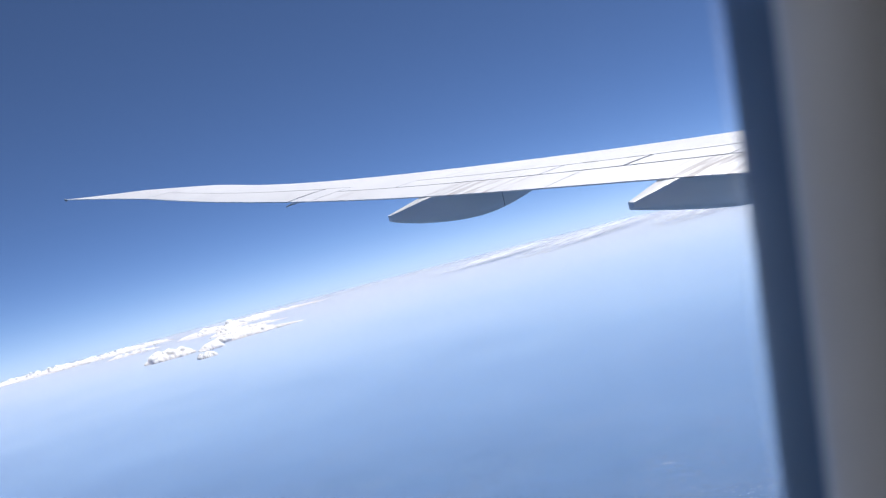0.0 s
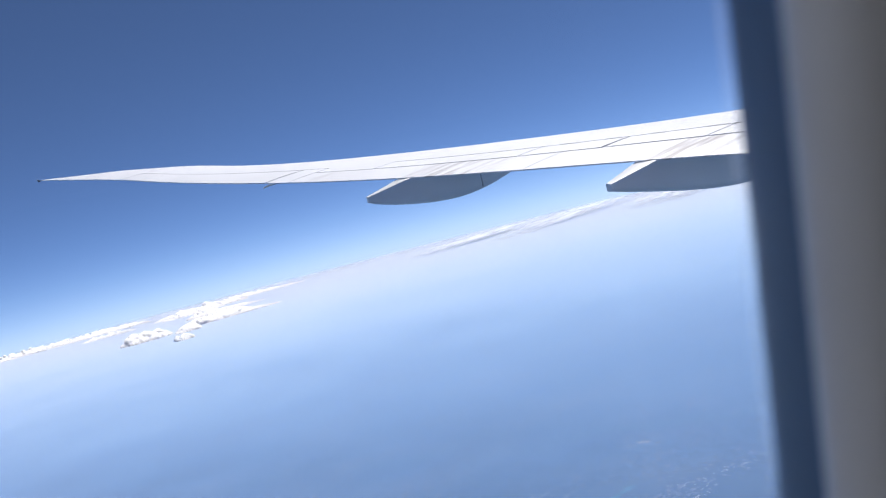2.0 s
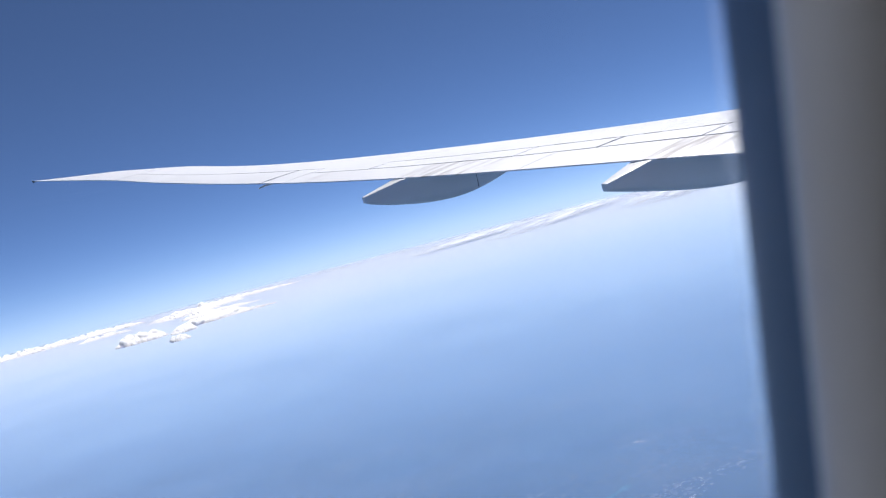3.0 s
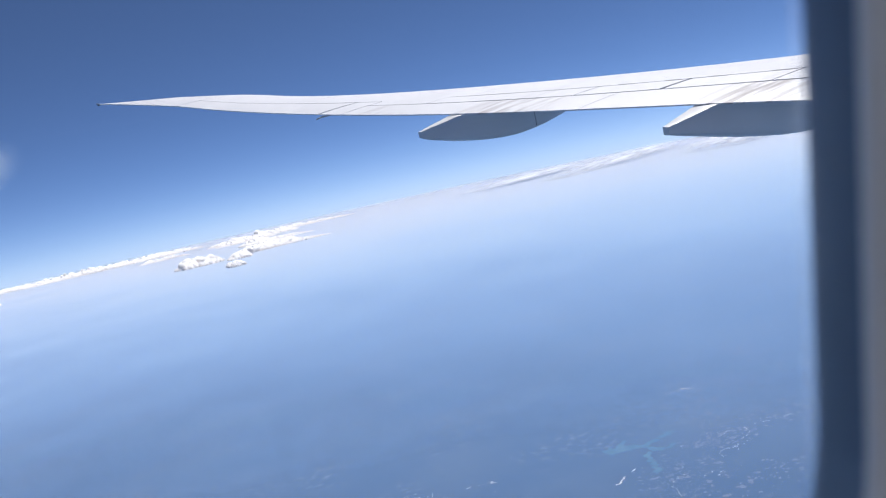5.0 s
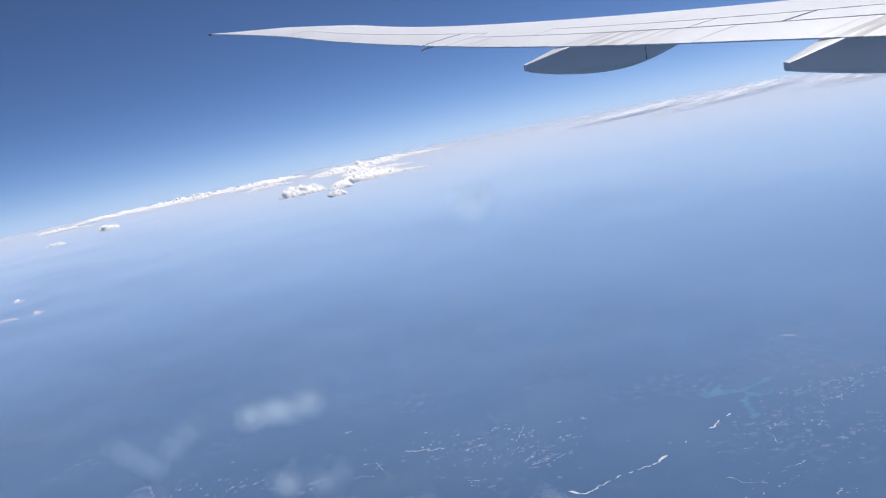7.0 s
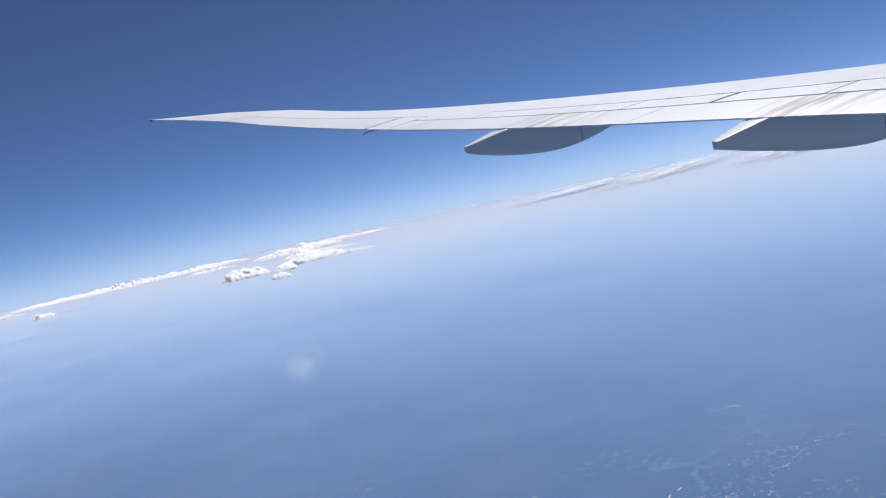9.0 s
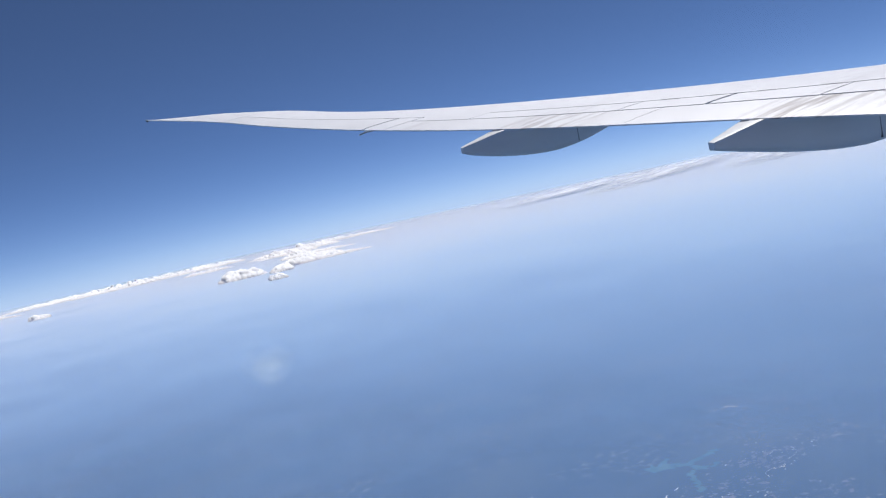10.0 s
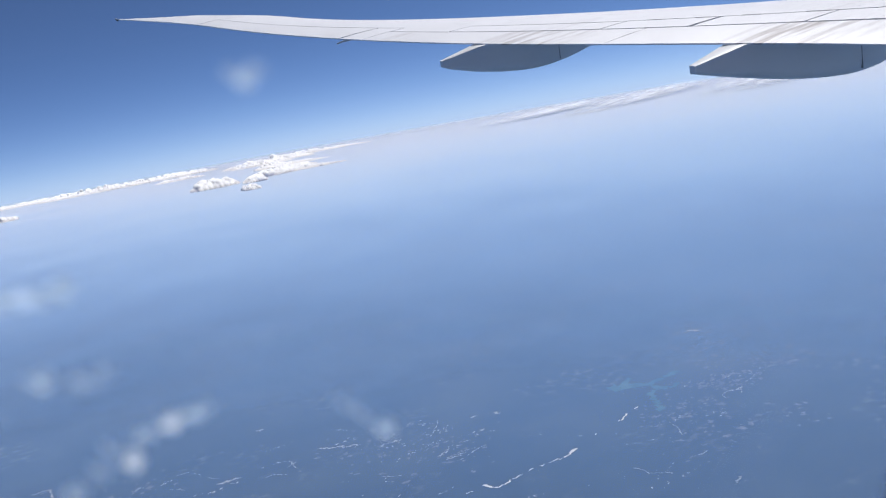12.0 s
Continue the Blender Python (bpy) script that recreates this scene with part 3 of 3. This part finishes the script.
for arm, wide in ((((-225, 127), (-224, 131), (-222, 134)), 2.0), (((-222, 134), (-220.5, 137), (-221, 143), (-222.6, 150.5)), 1.3),
                  (((-220, 138), (-215, 136.5), (-213.3, 133)), 0.9), (((-213.3, 133), (-207, 131), (-199.8, 128.3)), 1.4), (((-216, 137), (-213, 141), (-214, 145)), 1.0), (((-226, 131), (-229, 136)), 1.1)):
    for (x0, y0), (x1, y1) in zip(arm, arm[1:]):
        for k in range(5):
            u = k / 5
            blot(bm, x0 + (x1 - x0) * u + rnd.uniform(-.6, .6), y0 + (y1 - y0) * u + rnd.uniform(-.6, .6), wide * rnd.uniform(0.5, 1.4), wide * rnd.uniform(0.4, 1.0),
                 rnd.uniform(0, 3), rnd, above=0.08 + 0.1 * rnd.random())
tagged(put_mesh("lake", bm, M_LAKE, smooth=False), "branched turquoise lake in dark woods", "lake", kind="structure")
bm = bmesh.new()


def ribbon(bm, pts, wide, rnd, above=0.14, wander=0.32):
    """A wandering strip on the land, of uneven width, through a few places."""
    path = []
    for (x0, y0), (x1, y1) in zip(pts, pts[1:]):
        n = max(2, int(math.hypot(x1 - x0, y1 - y0) / 0.7))
        path += [(x0 + (x1 - x0) * k / n + rnd.gauss(0, wander), y0 + (y1 - y0) * k / n + rnd.gauss(0, wander)) for k in range(n)]
    path.append(pts[-1])
    old = None
    for k, (x, y) in enumerate(path):
        (ax, ay), (cx, cy) = path[max(0, k - 1)], path[min(len(path) - 1, k + 1)]
        d = math.hypot(cx - ax, cy - ay) or 1.0
        w = wide * max(0.12, 0.5 + 0.6 * noise.noise(Vector((x * 0.5, y * 0.5, 3.0)))) * (0.3 if k in (0, len(path) - 1) else 1)
        nx, ny = -(cy - ay) / d * w / 2, (cx - ax) / d * w / 2
        edge = [bm.verts.new((x + q * nx, y + q * ny, ground_z(x, y, above))) for q in (1, -1)]
        if old:
            bm.faces.new((old[0], old[1], edge[1], edge[0]))
        old = edge


for pts, wide in ((((-186.6, 47.6), (-190, 51), (-192.7, 54.9)), 1.1), (((-192, 60), (-192, 62.5)), 0.8), (((-193.9, 65.5), (-190.6, 67.4)), 2.0), (((-190.4, 67.7), (-189.4, 69.0), (-192.2, 77.3)), 1.1),
                  (((-192.6, 79.2), (-193.0, 81)), 0.9), (((-193.2, 83.1), (-193.2, 84.5)), 1.4), (((-193.0, 86.1), (-193.1, 90.0)), 0.9), (((-193.1, 90.6), (-195.5, 96.5)), 2.0),
                  (((-199.5, 104), (-200, 105.3)), 0.7), (((-203, 113.9), (-203.2, 116.5), (-205.7, 119.9)), 1.3), (((-206.9, 123.2), (-208, 125)), 1.7)):
    ribbon(bm, pts, wide * 0.75, rnd)
tagged(put_mesh("river_glints", bm, M_GLINT, smooth=False), "bright broken line of painted sun glints along a river in dark woods", "river", kind="stuff")
bm = bmesh.new()
for x, y, spread, n, size in ((-251, 180, 6, 14, 1.2), (-208, 161, 11, 40, 0.7), (-191, 141, 9, 24, 0.8), (-197, 39, 5, 10, 1.0), (-144, 113, 6, 10, 0.9),
                              (-232, 86, 8, 16, 0.8), (-237, 53, 9, 22, 0.9), (-246, 43, 9, 16, 0.9), (-251, 32, 8, 14, 0.8), (-239, 71, 8, 18, 0.8),
                              (-219, 64, 10, 24, 0.8), (-247, 5, 8, 12, 0.8), (-298, -96, 8, 8, 0.9), (-277, -46, 8, 14, 0.9), (-265, -23, 8, 12, 0.8),
                              (-341, 72, 5, 6, 1.1), (-330, 130, 9, 8, 0.9), (-290, 200, 14, 16, 0.9), (-262, 205, 10, 12, 0.9), (-320, 20, 14, 8, 0.8), (-420, -60, 16, 8, 1.0), (-180, 100, 25, 40, 0.6), (-215, 20, 30, 40, 0.6)):
    lines = [(rnd.gauss(0, spread * 0.6), rnd.gauss(0, spread * 0.8), rnd.gauss(1.75, 0.45)) for _ in range(max(2, n // 5))]
    for _ in range(n * 2):
        u, v, turn = rnd.choice(lines)
        w = rnd.gauss(0, spread * 0.35)
        k = size * rnd.choice((0.2, 0.25, 0.3, 0.4, 0.7))
        blot(bm, x + u + w * math.cos(turn) + rnd.gauss(0, 0.5), y + v + w * math.sin(turn) + rnd.gauss(0, 0.5), k * rnd.uniform(0.5, 1.3), k * rnd.uniform(0.25, 0.7), turn + rnd.gauss(0, 0.5), rnd, 9, rough=0.9)
for x, y, n in ((-237, 50, 3), (-220, 66, 4), (-250, 25, 3), (-200, 150, 2), (-190, 130, 2), (-275, -45, 4), (-296, -95, 2), (-255, 178, 3), (-200, 40, 4), (-262, -20, 3), (-170, 110, 3)):
    for _ in range(n):      # thin broken lines of roads and stream beds
        px, py, way = x + rnd.gauss(0, 8), y + rnd.gauss(0, 9), rnd.gauss(1.75, 0.5)
        for k in range(rnd.randint(5, 12)):
            way += rnd.gauss(0, 0.28)
            px, py = px + math.cos(way), py + math.sin(way)
            if rnd.random() < 0.75:
                blot(bm, px, py, rnd.uniform(0.4, 0.75), rnd.uniform(0.06, 0.2), way, rnd, 8, rough=0.6)
for pts, wide in ((((-238, 49), (-238, 57)), 1.0), (((-251, 33), (-247, 38), (-244, 45)), 1.3), (((-196, 36), (-197, 40), (-195, 46)), 1.8), (((-215, 63), (-215, 70)), 1.2),
                  (((-238, 81), (-238, 83)), 1.4), (((-235, 88), (-234, 90)), 2.0), (((-295, -103), (-298, -96), (-299, -90)), 0.9), (((-285, -56), (-284.5, -50), (-272, -48), (-262, -41.6)), 0.9),
                  (((-254, -30), (-247.5, -24.5), (-234, -24)), 0.5), (((-248, 0.3), (-247.3, 7.7)), 1.8), (((-282, 17), (-281.6, 20)), 1.1), (((-254, 178), (-249, 181)), 2.2), (((-236, 178), (-235.5, 180)), 1.4),
                  (((-146, 110.5), (-141.5, 115.5)), 1.1)):
    ribbon(bm, pts, wide, rnd, wander=0.35)
tagged(put_mesh("bare_patches", bm, M_BRIGHT, smooth=False), "pale clearings, villages and fields far below", "fields", kind="stuff")
bm = bmesh.new()      # low-contrast fields round the villages
for x, y, spread, n in ((-207, 156, 9, 170), (-195, 138, 8, 70), (-206, 179, 9, 70), (-228, 167, 8, 50), (-240, 196, 11, 60), (-176, 151, 9, 60), (-200, 126, 7, 40),
                        (-267, 225, 12, 50), (-176, 126, 9, 50), (-284, 262, 14, 45), (-361, 311, 16, 40), (-343, 328, 14, 30), (-220, 64, 12, 60), (-240, 48, 12, 50), (-262, -22, 12, 40), (-195, 40, 9, 30)):
    for _ in range(n):
        k = rnd.choice((0.3, 0.4, 0.6, 0.9)) * (1.0 if x > -260 else 1.3)
        blot(bm, x + rnd.gauss(0, spread * 0.6), y + rnd.gauss(0, spread * 0.75), k * rnd.uniform(0.5, 1.2), k * rnd.uniform(0.4, 1.0), rnd.gauss(1.6, 0.6), rnd, 9, above=0.05, rough=0.9)
tagged(put_mesh("village_fields", bm, M_FIELD, smooth=False), "pinkish-grey patchwork of fields and villages below", "fields", kind="stuff")

# ================= marks on the pane =================
def mark(y, z, ry, rz, turn, material, label, name="dirt_or_reflection", rough=0.35, seed=0):
    bm = bmesh.new()
    off = Vector((seed * 3.7, seed * 1.3, 0))
    rings = []
    ry, rz = ry * 1.1, rz * 1.1
    for depth, shrink in ((0.0, 1.0), (0.0003, 0.9)):
        ring = []
        for k in range(20):
            a = math.tau * k / 20
            q = shrink * (1 + rough * noise.noise(Vector((math.cos(a), math.sin(a), 0)) * 1.4 + off))
            u, v = ry * q * math.cos(a), rz * q * math.sin(a)
            ring.append((depth, u * math.cos(turn) - v * math.sin(turn), u * math.sin(turn) + v * math.cos(turn)))
        rings.append(ring)
    loft(bm, rings, cap=False)
    bm.faces.new([bm.verts[i] for i in range(20, 40)]) if bm.verts.ensure_lookup_table() is None else None
    ob = put_mesh(name, bm, material)
    ob.matrix_world = WALL @ Matrix.Translation((-0.0036, y, z))
    return tagged(ob, label, "dirt spot", "marks on the pane")


SPOT, SMEAR = "dried pale water spot on the window pane", "pale smeared streak on the window pane"
for i, (y, z, ry, rz, turn, m, label) in enumerate((
        (-0.0319, -0.0462, 0.0015, 0.0018, 0.0, M_DROP, SPOT),
        (-0.0345, -0.0425, 0.0016, 0.0022, 0.3, M_FAINT, SMEAR),
        (-0.0370, -0.0462, 0.0026, 0.0016, 0.2, M_FAINT, SMEAR),
        (-0.0244, -0.0408, 0.0017, 0.0016, 0.1, M_DROP, SPOT),
        (-0.0195, -0.0404, 0.0030, 0.0013, 0.1, M_STAIN, SMEAR),
        (-0.0288, -0.0418, 0.0022, 0.0013, 0.2, M_STAIN, SMEAR),
        (-0.0420, -0.0272, 0.0017, 0.0017, 0.0, M_STAIN, SPOT),
        (-0.0350, -0.0290, 0.0040, 0.0018, 0.1, M_FAINT, SMEAR),
        (-0.0352, -0.0122, 0.0018, 0.0018, 0.0, M_STAIN, SPOT),
        (-0.0395, -0.0126, 0.0055, 0.0016, -0.08, M_STAIN, SMEAR),
        (-0.0455, -0.0120, 0.0020, 0.0017, 0.0, M_STAIN, SMEAR),
        (-0.0422, -0.0492, 0.0015, 0.0015, 0.0, M_STAIN, SPOT),
        (-0.0449, -0.0555, 0.0012, 0.0050, 0.25, M_FAINT, SMEAR),
        (-0.0468, -0.0619, 0.0014, 0.0014, 0.0, M_FAINT, SPOT),
        (-0.0695, -0.0440, 0.0022, 0.0016, 0.6, M_STAIN, SPOT),
        (-0.0672, -0.0450, 0.0070, 0.0013, 0.55, M_FAINT, SMEAR),
        (-0.0758, -0.0490, 0.0015, 0.0014, 0.0, M_STAIN, SPOT),
        (-0.0572, -0.0566, 0.0024, 0.0020, 0.4, M_STAIN, SPOT),
        (-0.0630, -0.0575, 0.0028, 0.0016, 0.3, M_FAINT, SMEAR),
        (-0.0501, -0.0600, 0.0030, 0.0036, 0.2, M_FAINT, SMEAR),
        (-0.0728, -0.0320, 0.0015, 0.0016, 0.0, M_STAIN, SPOT),
        (-0.0666, -0.0225, 0.0024, 0.0018, 0.5, M_FAINT, SMEAR),
        (0.0142, -0.0550, 0.0018, 0.0018, 0.0, M_STAIN, SPOT),
        (0.0085, -0.0486, 0.0055, 0.0012, -0.85, M_FAINT, SMEAR),
        (-0.0018, 0.0174, 0.0016, 0.0013, 0.4, M_FAINT, SPOT),
        (0.0022, 0.0174, 0.0016, 0.0013, -0.4, M_FAINT, SPOT),
        (0.0001, 0.0160, 0.0017, 0.0017, 0.0, M_STAIN, SPOT),
        (-0.0591, -0.0655, 0.0015, 0.0016, 0.0, M_DROP, SPOT),
        (-0.0235, -0.0762, 0.0015, 0.0015, 0.0, M_STAIN, SPOT),
        (-0.0226, -0.0864, 0.0013, 0.0024, 0.2, M_STAIN, SPOT),
        (-0.0222, -0.0910, 0.0012, 0.0040, 0.2, M_FAINT, SMEAR),
        (-0.0190, -0.1144, 0.0030, 0.0020, 0.3, M_STAIN, SMEAR),
        (0.0061, -0.1234, 0.0015, 0.0018, 0.0, M_STAIN, SPOT),
        (-0.1049, -0.0675, 0.0016, 0.0017, 0.0, M_STAIN, SPOT),
        (-0.0975, -0.0735, 0.0018, 0.0018, 0.0, M_DROP, SPOT),
        (-0.0918, -0.0746, 0.0016, 0.0016, 0.0, M_DROP, SPOT),
        (-0.0955, -0.0690, 0.0024, 0.0046, 0.5, M_FAINT, SMEAR),
        (-0.0658, -0.0135, 0.0052, 0.0013, -0.85, M_FAINT, SMEAR),
        (-0.0590, -0.0135, 0.0050, 0.0013, 0.75, M_FAINT, SMEAR),
        (-0.0436, -0.0262, 0.0012, 0.0016, 0.0, M_FAINT, SPOT),
        # last one is no dirt: the painted reddish reflection
        (0.0460, -0.1290, 0.0105, 0.0100, 0.0, M_REFLECTION, "faint reddish reflection painted on the window pane"))):
    mark(y, z, ry, rz, turn, m, label, seed=i + 1)
